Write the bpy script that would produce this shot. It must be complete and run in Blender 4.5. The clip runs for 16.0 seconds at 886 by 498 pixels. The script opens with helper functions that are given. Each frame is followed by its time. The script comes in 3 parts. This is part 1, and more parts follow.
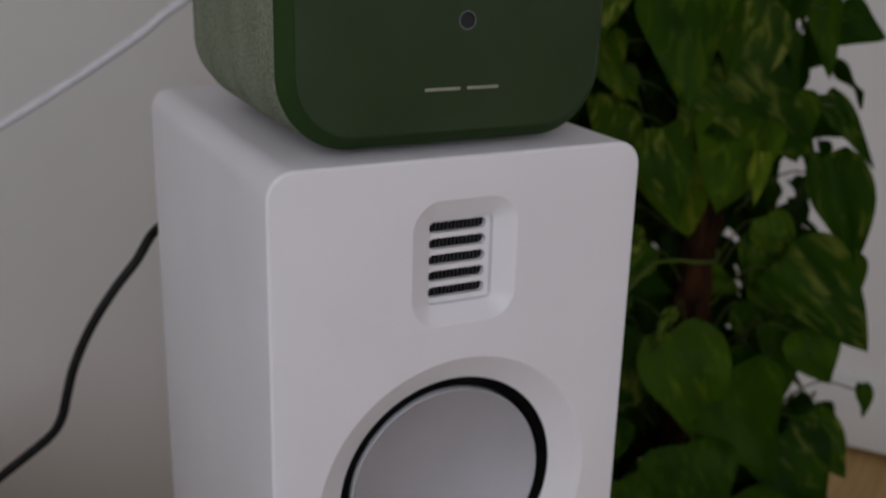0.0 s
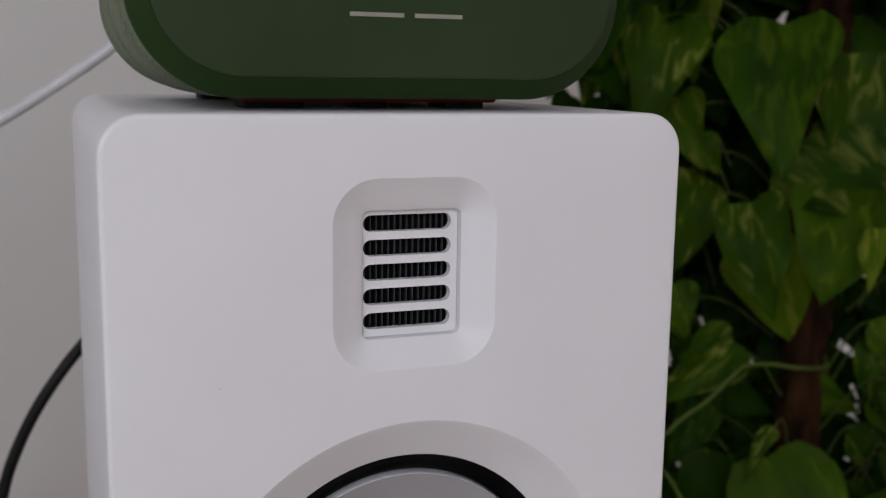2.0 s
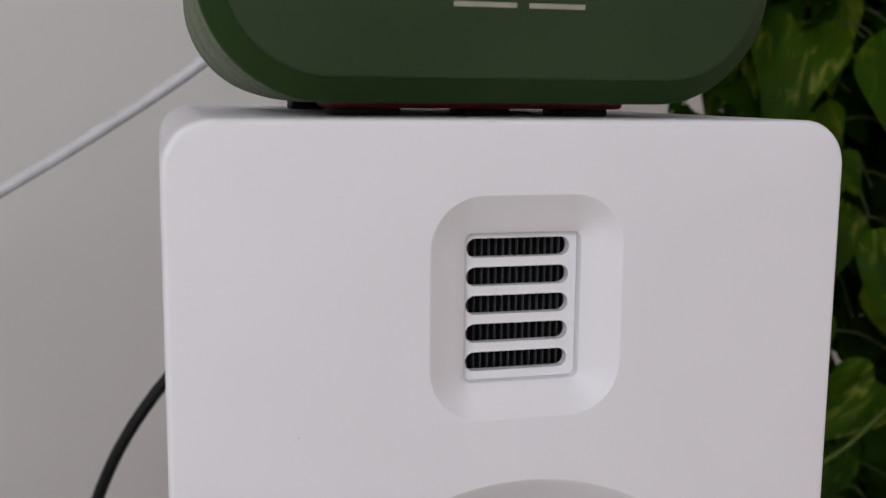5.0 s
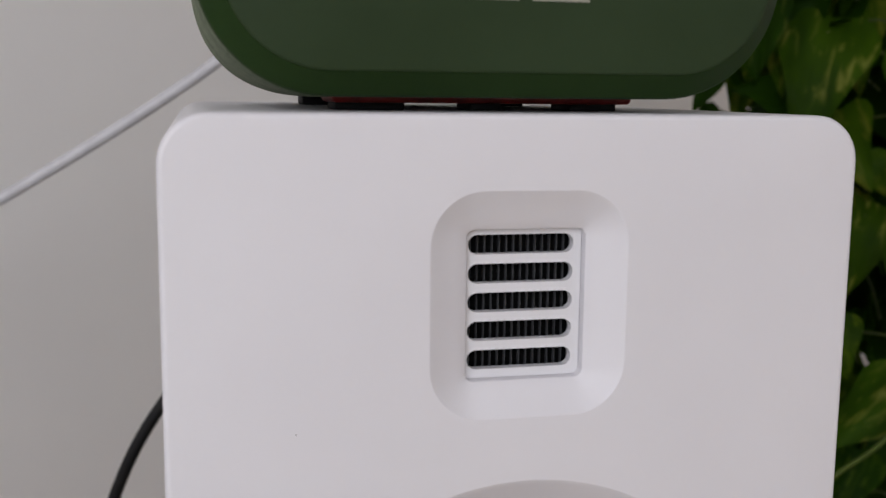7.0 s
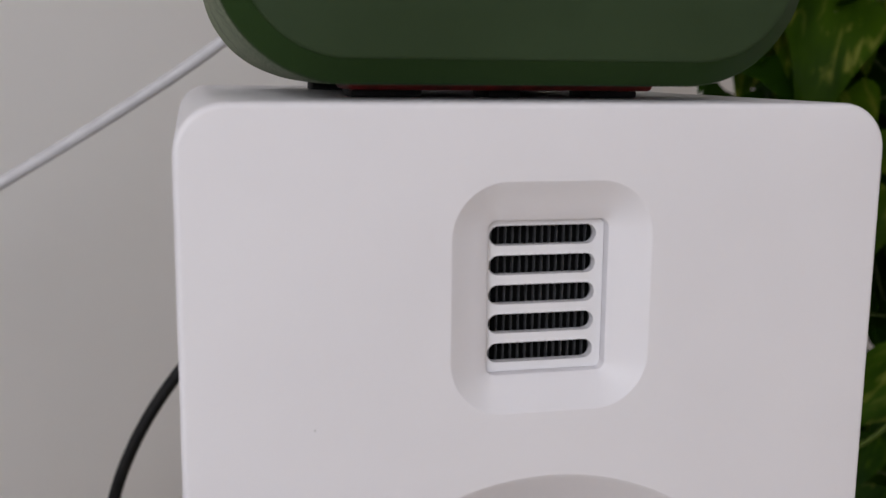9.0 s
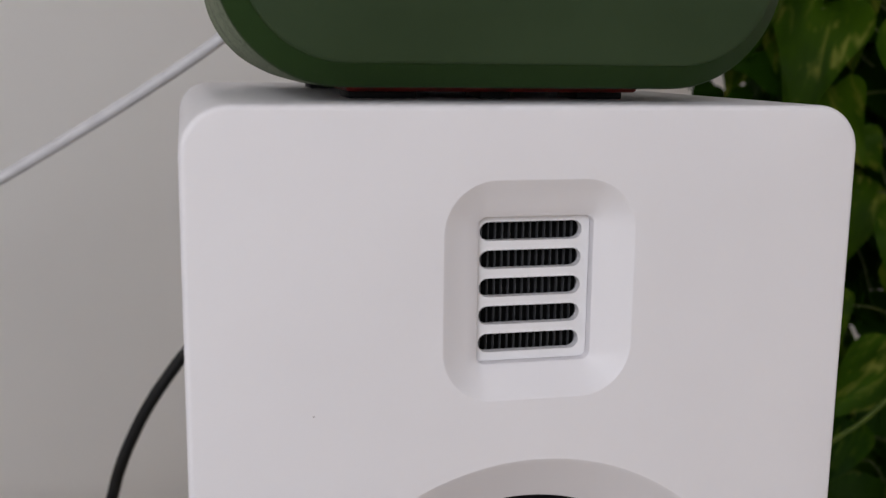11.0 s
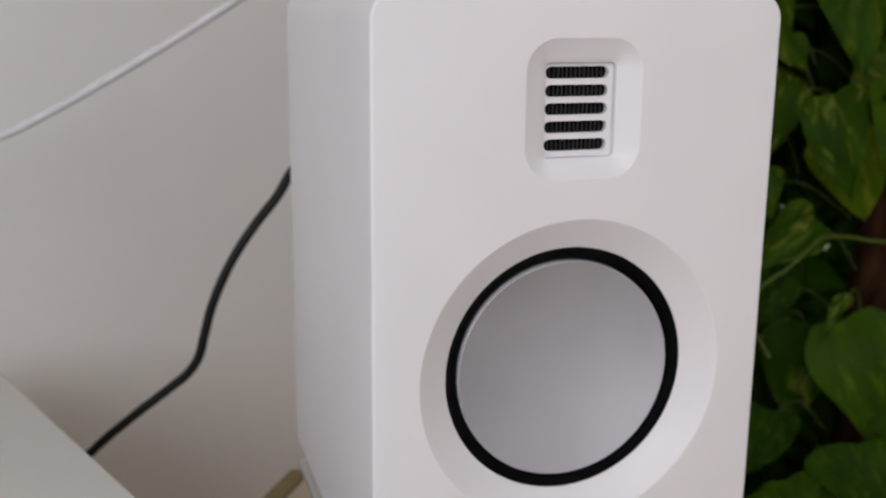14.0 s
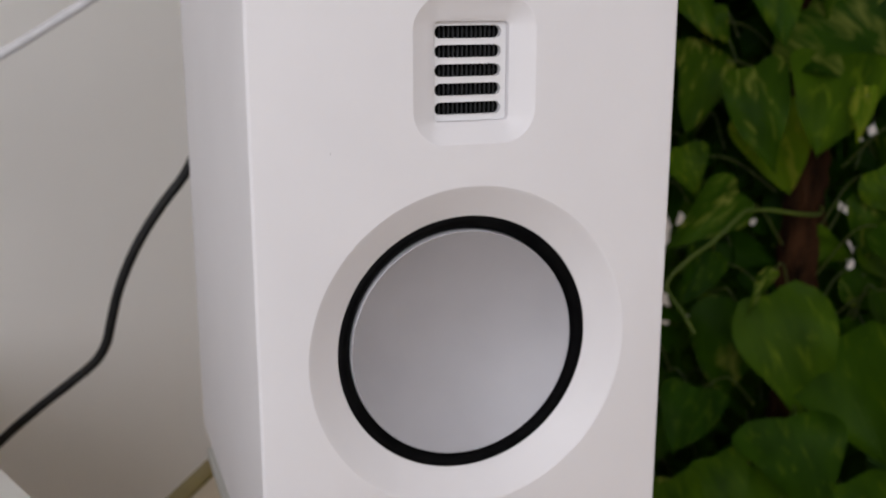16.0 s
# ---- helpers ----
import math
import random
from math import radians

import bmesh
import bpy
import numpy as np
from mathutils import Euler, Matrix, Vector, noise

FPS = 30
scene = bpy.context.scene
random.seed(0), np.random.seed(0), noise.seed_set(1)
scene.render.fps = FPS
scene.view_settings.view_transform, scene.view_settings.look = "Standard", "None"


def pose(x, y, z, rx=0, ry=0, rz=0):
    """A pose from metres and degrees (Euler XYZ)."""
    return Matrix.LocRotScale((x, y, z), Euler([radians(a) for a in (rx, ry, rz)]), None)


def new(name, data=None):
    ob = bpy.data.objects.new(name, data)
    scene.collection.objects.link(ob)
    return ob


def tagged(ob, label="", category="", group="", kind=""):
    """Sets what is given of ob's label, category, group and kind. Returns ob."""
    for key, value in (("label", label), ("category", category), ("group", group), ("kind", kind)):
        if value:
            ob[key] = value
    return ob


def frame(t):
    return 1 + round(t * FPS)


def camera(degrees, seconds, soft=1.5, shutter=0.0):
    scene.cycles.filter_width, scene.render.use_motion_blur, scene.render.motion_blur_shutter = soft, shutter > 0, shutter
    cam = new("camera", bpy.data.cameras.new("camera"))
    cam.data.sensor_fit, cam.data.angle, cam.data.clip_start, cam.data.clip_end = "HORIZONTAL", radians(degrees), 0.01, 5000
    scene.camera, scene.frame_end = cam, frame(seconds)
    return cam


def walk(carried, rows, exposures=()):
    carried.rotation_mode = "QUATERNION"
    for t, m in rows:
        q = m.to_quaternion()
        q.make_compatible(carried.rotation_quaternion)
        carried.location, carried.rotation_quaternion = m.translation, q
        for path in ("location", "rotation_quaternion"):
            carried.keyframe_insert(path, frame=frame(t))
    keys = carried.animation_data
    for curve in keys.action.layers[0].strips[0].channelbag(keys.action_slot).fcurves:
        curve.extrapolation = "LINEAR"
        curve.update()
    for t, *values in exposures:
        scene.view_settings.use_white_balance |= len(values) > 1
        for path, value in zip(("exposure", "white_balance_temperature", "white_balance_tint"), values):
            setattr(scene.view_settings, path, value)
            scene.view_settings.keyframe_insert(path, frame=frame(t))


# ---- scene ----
cam = camera(45.16, 16.0, soft=1.2, shutter=0.4)
cam.data.dof.use_dof = True
cam.data.dof.focus_distance = 0.318
cam.data.dof.aperture_fstop = 17.0
ROWS = [
    (0.0, -0.2051, -0.3782, 0.3718, -26.6636, -18.0079, -1.5102),
    (0.5, -0.2018, -0.3791, 0.356, -26.7207, -19.1755, -1.6568),
    (1.0, -0.1703, -0.3555, 0.3221, -25.9993, -15.6148, -1.6585),
    (1.5, -0.1362, -0.3174, 0.3031, -23.8561, -11.3565, -1.1675),
    (2.0, -0.1006, -0.287, 0.2852, -20.5997, -9.5431, -0.8262),
    (2.5, -0.0884, -0.2739, 0.2807, -18.1168, -8.23, -0.4201),
    (3.0, -0.0857, -0.2588, 0.2787, -16.1726, -8.3801, -0.3144),
    (3.5, -0.0873, -0.2546, 0.2778, -15.5317, -7.914, -0.2324),
    (4.0, -0.0874, -0.2485, 0.2774, -15.3637, -8.3659, -0.4513),
    (6.5, -0.0827, -0.2444, 0.2833, -13.3442, -8.3663, -0.5336),
    (7.0, -0.0787, -0.2438, 0.2782, -12.984, -8.446, -0.6135),
    (7.5, -0.0807, -0.2394, 0.2804, -13.1258, -9.3604, -0.6674),
    (8.0, -0.079, -0.2398, 0.2822, -13.1006, -9.65, -0.7145),
    (8.5, -0.082, -0.2361, 0.2805, -13.2685, -9.6317, -0.6073),
    (11.0, -0.0861, -0.2486, 0.2841, -13.6045, -10.2006, -0.6976),
    (11.5, -0.0891, -0.2537, 0.2846, -14.0318, -10.4751, -0.6267),
    (12.0, -0.1004, -0.2595, 0.283, -15.0451, -10.8962, -0.5193),
    (12.5, -0.1172, -0.2759, 0.2871, -15.1565, -10.6618, -0.5845),
    (13.0, -0.1514, -0.3145, 0.2953, -15.8092, -11.8559, -0.5352),
    (13.5, -0.1748, -0.3574, 0.2794, -16.0951, -12.6801, -0.6801),
    (14.0, -0.1772, -0.3912, 0.2696, -16.7783, -13.2843, -0.4378),
    (14.5, -0.1706, -0.3963, 0.2612, -17.6404, -13.6374, -0.2935),
    (15.0, -0.1618, -0.3928, 0.2572, -18.5005, -14.2811, -0.2774),
    (15.5, -0.1533, -0.3888, 0.2563, -19.195, -14.007, 0.0095),
    (16.0, -0.1486, -0.3821, 0.257, -19.512, -13.7629, -0.0176),
]
walk(cam, [(t, pose(x, y, z, 90 + pitch, roll, yaw)) for t, x, y, z, yaw, pitch, roll in ROWS],
     [(0, -0.89, 6450, 17), (0.5, -0.81, 6450, 17), (1.5, -0.60, 6450, 17), (2.5, -0.50, 6470, 17), (4.0, -0.40, 6510, 16),
      (7.0, -0.30, 6560, 16), (8.5, -0.31, 6570, 16), (12.0, -0.30, 6630, 15), (14.0, -0.20, 6690, 15), (16.0, -0.18, 6710, 15)])

# ---- light ----
world = bpy.data.worlds.new("sky")
scene.world = world
world.use_nodes = True
wn = world.node_tree
sky = wn.nodes.new("ShaderNodeTexSky")
sky.sky_type = "NISHITA"
sky.sun_disc = False
sky.sun_elevation, sky.sun_rotation = radians(35), radians(200)
wn.links.new(sky.outputs[0], wn.nodes["Background"].inputs[0])
wn.nodes["Background"].inputs[1].default_value = 0.08

ROOM = pose(0, 0, 0, 0, 0, 35)          # axes of the room, u along the cable wall, v towards it
U0, U1, V0, V1, Z0, Z1 = -2.2, 1.62, -2.8, 0.508, -0.6, 1.9
WIN_V0, WIN_V1, WIN_Z0, WIN_Z1 = -2.25, -0.40, 0.35, 1.80


def window_lamp(name, u, v, z, rz, width, height, watts, colour):
    data = bpy.data.lights.new(name, "AREA")
    data.shape, data.size, data.size_y, data.energy, data.color = "RECTANGLE", width, height, watts, colour
    ob = new(name, data)
    ob.matrix_world = ROOM @ pose(u, v, z, 90, 0, rz)
    return ob


window_lamp("window_light", U0 - 0.04, (WIN_V0 + WIN_V1) / 2, (WIN_Z0 + WIN_Z1) / 2, -90, WIN_V1 - WIN_V0 - 0.1, WIN_Z1 - WIN_Z0 - 0.1, 52, (0.88, 0.945, 1.0))


# ---- materials ----
def nodes_of(name):
    m = bpy.data.materials.new(name)
    m.use_nodes = True
    return m, m.node_tree, m.node_tree.nodes["Principled BSDF"]


def surface(name, a, b, rough=0.5, metal=0.0, scale=40.0, fine=600.0, bump=0.02, detail=4.0, contrast=(0.35, 0.65), stretch=(1, 1, 1), rough_var=0.06, spread=0.0002, coat=0.0, spec=0.5):
    """Two colours mixed by coarse noise, fine grain for relief, and roughness that follows the coarse noise."""
    m, nt, p = nodes_of(name)
    tc = nt.nodes.new("ShaderNodeTexCoord")
    mp = nt.nodes.new("ShaderNodeMapping")
    mp.inputs["Scale"].default_value = stretch
    nt.links.new(tc.outputs["Object"], mp.inputs[0])
    n1 = nt.nodes.new("ShaderNodeTexNoise")
    n1.inputs["Scale"].default_value, n1.inputs["Detail"].default_value = scale, detail
    n2 = nt.nodes.new("ShaderNodeTexNoise")
    n2.inputs["Scale"].default_value, n2.inputs["Detail"].default_value = fine, 2
    for n in (n1, n2):
        nt.links.new(mp.outputs[0], n.inputs["Vector"])
    ramp = nt.nodes.new("ShaderNodeValToRGB")
    ramp.color_ramp.elements[0].position, ramp.color_ramp.elements[1].position = contrast
    ramp.color_ramp.elements[0].color, ramp.color_ramp.elements[1].color = (*a, 1), (*b, 1)
    nt.links.new(n1.outputs["Fac"], ramp.inputs[0])
    nt.links.new(ramp.outputs[0], p.inputs["Base Color"])
    mr = nt.nodes.new("ShaderNodeMapRange")
    mr.inputs["To Min"].default_value, mr.inputs["To Max"].default_value = rough - rough_var, rough + rough_var
    nt.links.new(n1.outputs["Fac"], mr.inputs["Value"])
    nt.links.new(mr.outputs[0], p.inputs["Roughness"])
    bp = nt.nodes.new("ShaderNodeBump")
    bp.inputs["Strength"].default_value, bp.inputs["Distance"].default_value = bump, spread
    nt.links.new(n2.outputs["Fac"], bp.inputs["Height"])
    nt.links.new(bp.outputs[0], p.inputs["Normal"])
    p.inputs["Metallic"].default_value = metal
    p.inputs["Coat Weight"].default_value = coat
    p.inputs["Specular IOR Level"].default_value = spec
    return m


def add_specks(m, colour=(0.22, 0.20, 0.19, 1)):
    """Sparse grains of dust on a light surface."""
    nt = m.node_tree
    p = nt.nodes["Principled BSDF"]
    was = p.inputs["Base Color"].links[0].from_socket
    tc = nt.nodes.new("ShaderNodeTexCoord")
    vo = nt.nodes.new("ShaderNodeTexVoronoi")
    vo.inputs["Scale"].default_value = 75
    nt.links.new(tc.outputs["Object"], vo.inputs["Vector"])
    near = nt.nodes.new("ShaderNodeMath")
    near.operation = "LESS_THAN"
    near.inputs[1].default_value = 0.016
    nt.links.new(vo.outputs["Distance"], near.inputs[0])
    mix = nt.nodes.new("ShaderNodeMix")
    mix.data_type = "RGBA"
    nt.links.new(near.outputs[0], mix.inputs["Factor"])
    nt.links.new(was, mix.inputs["A"])
    mix.inputs["B"].default_value = colour
    nt.links.new(mix.outputs["Result"], p.inputs["Base Color"])
    return m


M_CABINET = surface("matte_white_lacquer", (0.70, 0.68, 0.705), (0.72, 0.70, 0.725), 0.5, scale=18, fine=2500, bump=0.05, rough_var=0.03)
add_specks(M_CABINET)
M_PLATE = surface("white_grille_paint", (0.70, 0.69, 0.71), (0.73, 0.72, 0.74), 0.4, scale=60, fine=2500, bump=0.04)
M_SURROUND = surface("black_rubber", (0.0022, 0.0022, 0.0026), (0.004, 0.004, 0.0043), 0.65, scale=90, fine=1500, bump=0.1, spec=0.03)
M_PLEAT = surface("black_pleat", (0.06, 0.06, 0.064), (0.085, 0.085, 0.09), 0.35, scale=300, fine=3000, bump=0.05, spec=0.4)
M_CAVITY = surface("black_cavity", (0.004, 0.004, 0.004), (0.006, 0.006, 0.006), 0.9, scale=90, fine=1500, bump=0.05, spec=0.02)
M_CONE = surface("satin_aluminium", (0.395, 0.39, 0.42), (0.43, 0.425, 0.457), 0.66, metal=0.4, scale=25, fine=3000, bump=0.06, rough_var=0.03)
M_LIP = surface("bright_aluminium", (0.80, 0.79, 0.83), (0.86, 0.85, 0.89), 0.4, metal=0.3, scale=50, fine=2000, bump=0.03)
# two greens: rim more saturated; panel paler, with reflected haze in its colour
M_GREEN = surface("green_plastic", (0.027, 0.044, 0.020), (0.031, 0.050, 0.0235), 0.5, scale=30, fine=1800, bump=0.08, rough_var=0.04, spec=0.07)
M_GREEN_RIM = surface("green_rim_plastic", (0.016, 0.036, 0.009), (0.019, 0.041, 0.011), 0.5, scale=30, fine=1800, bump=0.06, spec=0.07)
M_RED = surface("dark_red_rubber", (0.14, 0.008, 0.006), (0.30, 0.014, 0.010), 0.4, scale=120, fine=900, bump=0.15)
M_FOOT = surface("black_foot_rubber", (0.008, 0.008, 0.009), (0.012, 0.012, 0.012), 0.6, scale=120, fine=900, bump=0.2, spec=0.15)
M_INK = surface("pale_beige_print", (0.24, 0.23, 0.19), (0.28, 0.27, 0.22), 0.5, scale=200, fine=900, bump=0.02)
M_LENS = surface("black_button", (0.006, 0.006, 0.008), (0.012, 0.012, 0.016), 0.25, scale=200, fine=900, bump=0.02)
M_RING = surface("grey_button_ring", (0.10, 0.11, 0.12), (0.13, 0.14, 0.15), 0.35, scale=200, fine=900, bump=0.02)
M_WALL = surface("wall_paint", (0.79, 0.772, 0.758), (0.83, 0.812, 0.796), 0.85, scale=3.5, fine=420, bump=0.12, spread=0.0006)
M_CEILING = surface("ceiling_paint", (0.76, 0.75, 0.74), (0.8, 0.79, 0.78), 0.9, scale=3, fine=300, bump=0.1, spread=0.0006)
M_DESK = surface("white_desk_laminate", (0.66, 0.65, 0.615), (0.7, 0.69, 0.655), 0.5, scale=9, fine=900, bump=0.05)
M_FLOOR = surface("oak_floor", (0.35, 0.21, 0.07), (0.45, 0.285, 0.10), 0.5, scale=7, fine=160, bump=0.15, stretch=(1, 9, 1), spread=0.0005)
M_BLACK_CABLE = surface("black_cable_pvc", (0.005, 0.005, 0.006), (0.010, 0.010, 0.010), 0.4, scale=120, fine=900, bump=0.1, spec=0.25)
M_WHITE_CABLE = surface("white_cable_pvc", (0.52, 0.51, 0.53), (0.58, 0.57, 0.59), 0.45, scale=120, fine=900, bump=0.05)
M_OLIVE = surface("olive_wood_edging", (0.17, 0.125, 0.03), (0.24, 0.18, 0.05), 0.5, scale=40, fine=300, bump=0.15, stretch=(1, 6, 1))
M_BOARD = surface("pale_board", (0.50, 0.41, 0.30), (0.57, 0.48, 0.36), 0.55, scale=14, fine=400, bump=0.08)
M_STAND = surface("pale_grey_steel", (0.42, 0.42, 0.39), (0.48, 0.48, 0.45), 0.4, scale=30, fine=900, bump=0.05)
M_POLE = surface("coir_pole", (0.006, 0.0035, 0.002), (0.038, 0.016, 0.007), 0.95, scale=55, fine=260, bump=0.9, stretch=(1, 1, 0.3), spread=0.004, spec=0.05)
M_STEM = surface("green_stalk", (0.02, 0.032, 0.004), (0.05, 0.07, 0.008), 0.5, scale=60, fine=500, bump=0.08)
M_VINE = surface("yellow_green_vine", (0.034, 0.06, 0.006), (0.06, 0.09, 0.010), 0.5, scale=60, fine=500, bump=0.08, spec=0.2)
M_POT = surface("dark_plant_pot", (0.05, 0.045, 0.04), (0.07, 0.063, 0.058), 0.6, scale=20, fine=400, bump=0.1)
M_SOIL = surface("potting_soil", (0.02, 0.014, 0.01), (0.05, 0.035, 0.025), 0.95, scale=70, fine=260, bump=1.0, spread=0.006)
M_FRAME = surface("white_window_paint", (0.77, 0.77, 0.75), (0.8, 0.8, 0.78), 0.4, scale=12, fine=300, bump=0.05)


def fabric_material():
    m, nt, p = nodes_of("green_melange_fabric")
    tc = nt.nodes.new("ShaderNodeTexCoord")
    weave = nt.nodes.new("ShaderNodeTexVoronoi")
    weave.inputs["Scale"].default_value = 1100
    fleck = nt.nodes.new("ShaderNodeTexNoise")
    fleck.inputs["Scale"].default_value, fleck.inputs["Detail"].default_value = 1500, 3
    tone = nt.nodes.new("ShaderNodeTexNoise")
    tone.inputs["Scale"].default_value = 60
    mp = nt.nodes.new("ShaderNodeMapping")
    mp.inputs["Scale"].default_value = (1, 1, 0.45)
    nt.links.new(tc.outputs["Object"], mp.inputs[0])
    for n in (weave, fleck, tone):
        nt.links.new(mp.outputs[0], n.inputs["Vector"])
    add = nt.nodes.new("ShaderNodeMath")
    add.operation = "MULTIPLY_ADD"
    add.inputs[1].default_value = 0.25
    nt.links.new(tone.outputs["Fac"], add.inputs[0])
    nt.links.new(fleck.outputs["Fac"], add.inputs[2])
    ramp = nt.nodes.new("ShaderNodeValToRGB")
    ramp.color_ramp.elements[0].position, ramp.color_ramp.elements[1].position = 0.42, 0.78
    ramp.color_ramp.elements[0].color, ramp.color_ramp.elements[1].color = (0.07, 0.092, 0.058, 1), (0.25, 0.275, 0.195, 1)
    nt.links.new(add.outputs[0], ramp.inputs[0])
    nt.links.new(ramp.outputs[0], p.inputs["Base Color"])
    bp = nt.nodes.new("ShaderNodeBump")
    bp.inputs["Strength"].default_value, bp.inputs["Distance"].default_value = 0.7, 0.0006
    nt.links.new(weave.outputs["Distance"], bp.inputs["Height"])
    nt.links.new(bp.outputs[0], p.inputs["Normal"])
    p.inputs["Roughness"].default_value = 0.9
    p.inputs["Specular IOR Level"].default_value = 0.08
    return m


def leaf_material(name, deep, light, fleck, few, many, size):
    """Pothos leaf: green with paler flecks that run along the veins, few on some leaves and many on others."""
    m, nt, p = nodes_of(name)
    tc = nt.nodes.new("ShaderNodeTexCoord")
    info = nt.nodes.new("ShaderNodeObjectInfo")
    shift = nt.nodes.new("ShaderNodeVectorMath")
    shift.operation = "ADD"
    scale = nt.nodes.new("ShaderNodeMath")
    scale.operation = "MULTIPLY"
    scale.inputs[1].default_value = 37.0
    nt.links.new(info.outputs["Random"], scale.inputs[0])
    nt.links.new(tc.outputs["Object"], shift.inputs[0])
    nt.links.new(scale.outputs[0], shift.inputs[1])
    mp = nt.nodes.new("ShaderNodeMapping")
    mp.inputs["Scale"].default_value = (2.4, 0.75, 1)
    nt.links.new(shift.outputs[0], mp.inputs[0])
    patch = nt.nodes.new("ShaderNodeTexNoise")
    patch.inputs["Scale"].default_value, patch.inputs["Detail"].default_value, patch.inputs["Distortion"].default_value = size, 4, 0.6
    tone = nt.nodes.new("ShaderNodeTexNoise")
    tone.inputs["Scale"].default_value = 1.6
    vein = nt.nodes.new("ShaderNodeTexWave")
    vein.inputs["Scale"].default_value, vein.inputs["Distortion"].default_value = 3.2, 2.5
    for n in (patch, tone, vein):
        nt.links.new(mp.outputs[0], n.inputs["Vector"])
    base = nt.nodes.new("ShaderNodeValToRGB")
    base.color_ramp.elements[0].position, base.color_ramp.elements[1].position = 0.3, 0.75
    base.color_ramp.elements[0].color, base.color_ramp.elements[1].color = (*deep, 1), (*light, 1)
    nt.links.new(tone.outputs["Fac"], base.inputs[0])
    # flecks: more on some leaves than on others
    amount = nt.nodes.new("ShaderNodeMapRange")
    amount.inputs["To Min"].default_value, amount.inputs["To Max"].default_value = few, many
    nt.links.new(info.outputs["Random"], amount.inputs["Value"])
    sub = nt.nodes.new("ShaderNodeMath")
    sub.operation = "SUBTRACT"
    nt.links.new(patch.outputs["Fac"], sub.inputs[0])
    nt.links.new(amount.outputs[0], sub.inputs[1])
    gain = nt.nodes.new("ShaderNodeMath")
    gain.operation, gain.use_clamp = "MULTIPLY", True
    gain.inputs[1].default_value = 3.5
    nt.links.new(sub.outputs[0], gain.inputs[0])
    mix = nt.nodes.new("ShaderNodeMix")
    mix.data_type = "RGBA"
    nt.links.new(gain.outputs[0], mix.inputs["Factor"])
    nt.links.new(base.outputs[0], mix.inputs["A"])
    mix.inputs["B"].default_value = (*fleck, 1)
    # random brightness per leaf: lit and dark leaves put into the colour
    leaf_lit = nt.nodes.new("ShaderNodeMath")
    leaf_lit.operation = "FRACT"
    far = nt.nodes.new("ShaderNodeMath")
    far.operation = "MULTIPLY"
    far.inputs[1].default_value = 91.7
    nt.links.new(info.outputs["Random"], far.inputs[0])
    nt.links.new(far.outputs[0], leaf_lit.inputs[0])
    lift = nt.nodes.new("ShaderNodeMapRange")
    lift.inputs["To Min"].default_value, lift.inputs["To Max"].default_value = 0.5, 1.2
    nt.links.new(leaf_lit.outputs[0], lift.inputs["Value"])
    tint = nt.nodes.new("ShaderNodeHueSaturation")
    nt.links.new(lift.outputs[0], tint.inputs["Value"])
    warm = nt.nodes.new("ShaderNodeMapRange")
    warm.inputs["To Min"].default_value, warm.inputs["To Max"].default_value = 0.515, 0.483
    nt.links.new(leaf_lit.outputs[0], warm.inputs["Value"])
    nt.links.new(warm.outputs[0], tint.inputs["Hue"])
    nt.links.new(mix.outputs["Result"], tint.inputs["Color"])
    nt.links.new(tint.outputs[0], p.inputs["Base Color"])
    bp = nt.nodes.new("ShaderNodeBump")
    bp.inputs["Strength"].default_value, bp.inputs["Distance"].default_value = 0.07, 0.01
    nt.links.new(vein.outputs["Fac"], bp.inputs["Height"])
    nt.links.new(bp.outputs[0], p.inputs["Normal"])
    p.inputs["Roughness"].default_value = 0.5
    p.inputs["Specular IOR Level"].default_value = 0.06
    through_blade = nt.nodes.new("ShaderNodeBsdfTranslucent")
    nt.links.new(tint.outputs[0], through_blade.inputs["Color"])
    both = nt.nodes.new("ShaderNodeMixShader")
    both.inputs[0].default_value = 0.45
    nt.links.new(p.outputs[0], both.inputs[1])
    nt.links.new(through_blade.outputs[0], both.inputs[2])
    nt.links.new(both.outputs[0], nt.nodes["Material Output"].inputs["Surface"])
    return m


M_FABRIC = fabric_material()
M_LEAF = leaf_material("pothos_leaf", (0.018, 0.052, 0.002), (0.044, 0.108, 0.0035), (0.11, 0.18, 0.009), 0.62, 0.49, 4.5)
M_LEAF_MARBLED = leaf_material("pothos_leaf_marbled", (0.019, 0.053, 0.002), (0.046, 0.110, 0.0035), (0.30, 0.32, 0.06), 0.58, 0.49, 3.2)
M_LEAF_LIME = leaf_material("pothos_leaf_lime", (0.048, 0.105, 0.003), (0.10, 0.18, 0.006), (0.28, 0.29, 0.035), 0.56, 0.48, 2.6)


# ---- mesh helpers ----
def mesh_of(name, bm, material, smooth=30.0):
    bmesh.ops.recalc_face_normals(bm, faces=bm.faces)
    me = bpy.data.meshes.new(name)
    bm.to_mesh(me)
    bm.free()
    me.materials.append(material)
    me.polygons.foreach_set("use_smooth", [True] * len(me.polygons))
    me.set_sharp_from_angle(angle=radians(smooth))
    return me


def part(name, bm, material, parent, label="", smooth=30.0):
    ob = new(name, mesh_of(name, bm, material, smooth))
    ob.parent = parent
    return tagged(ob, label)


def thing(name, at, label, category, group="", kind=""):
    ob = new(name)
    ob.empty_display_size = 0.02
    ob.matrix_world = at
    return tagged(ob, label, category, group, kind)


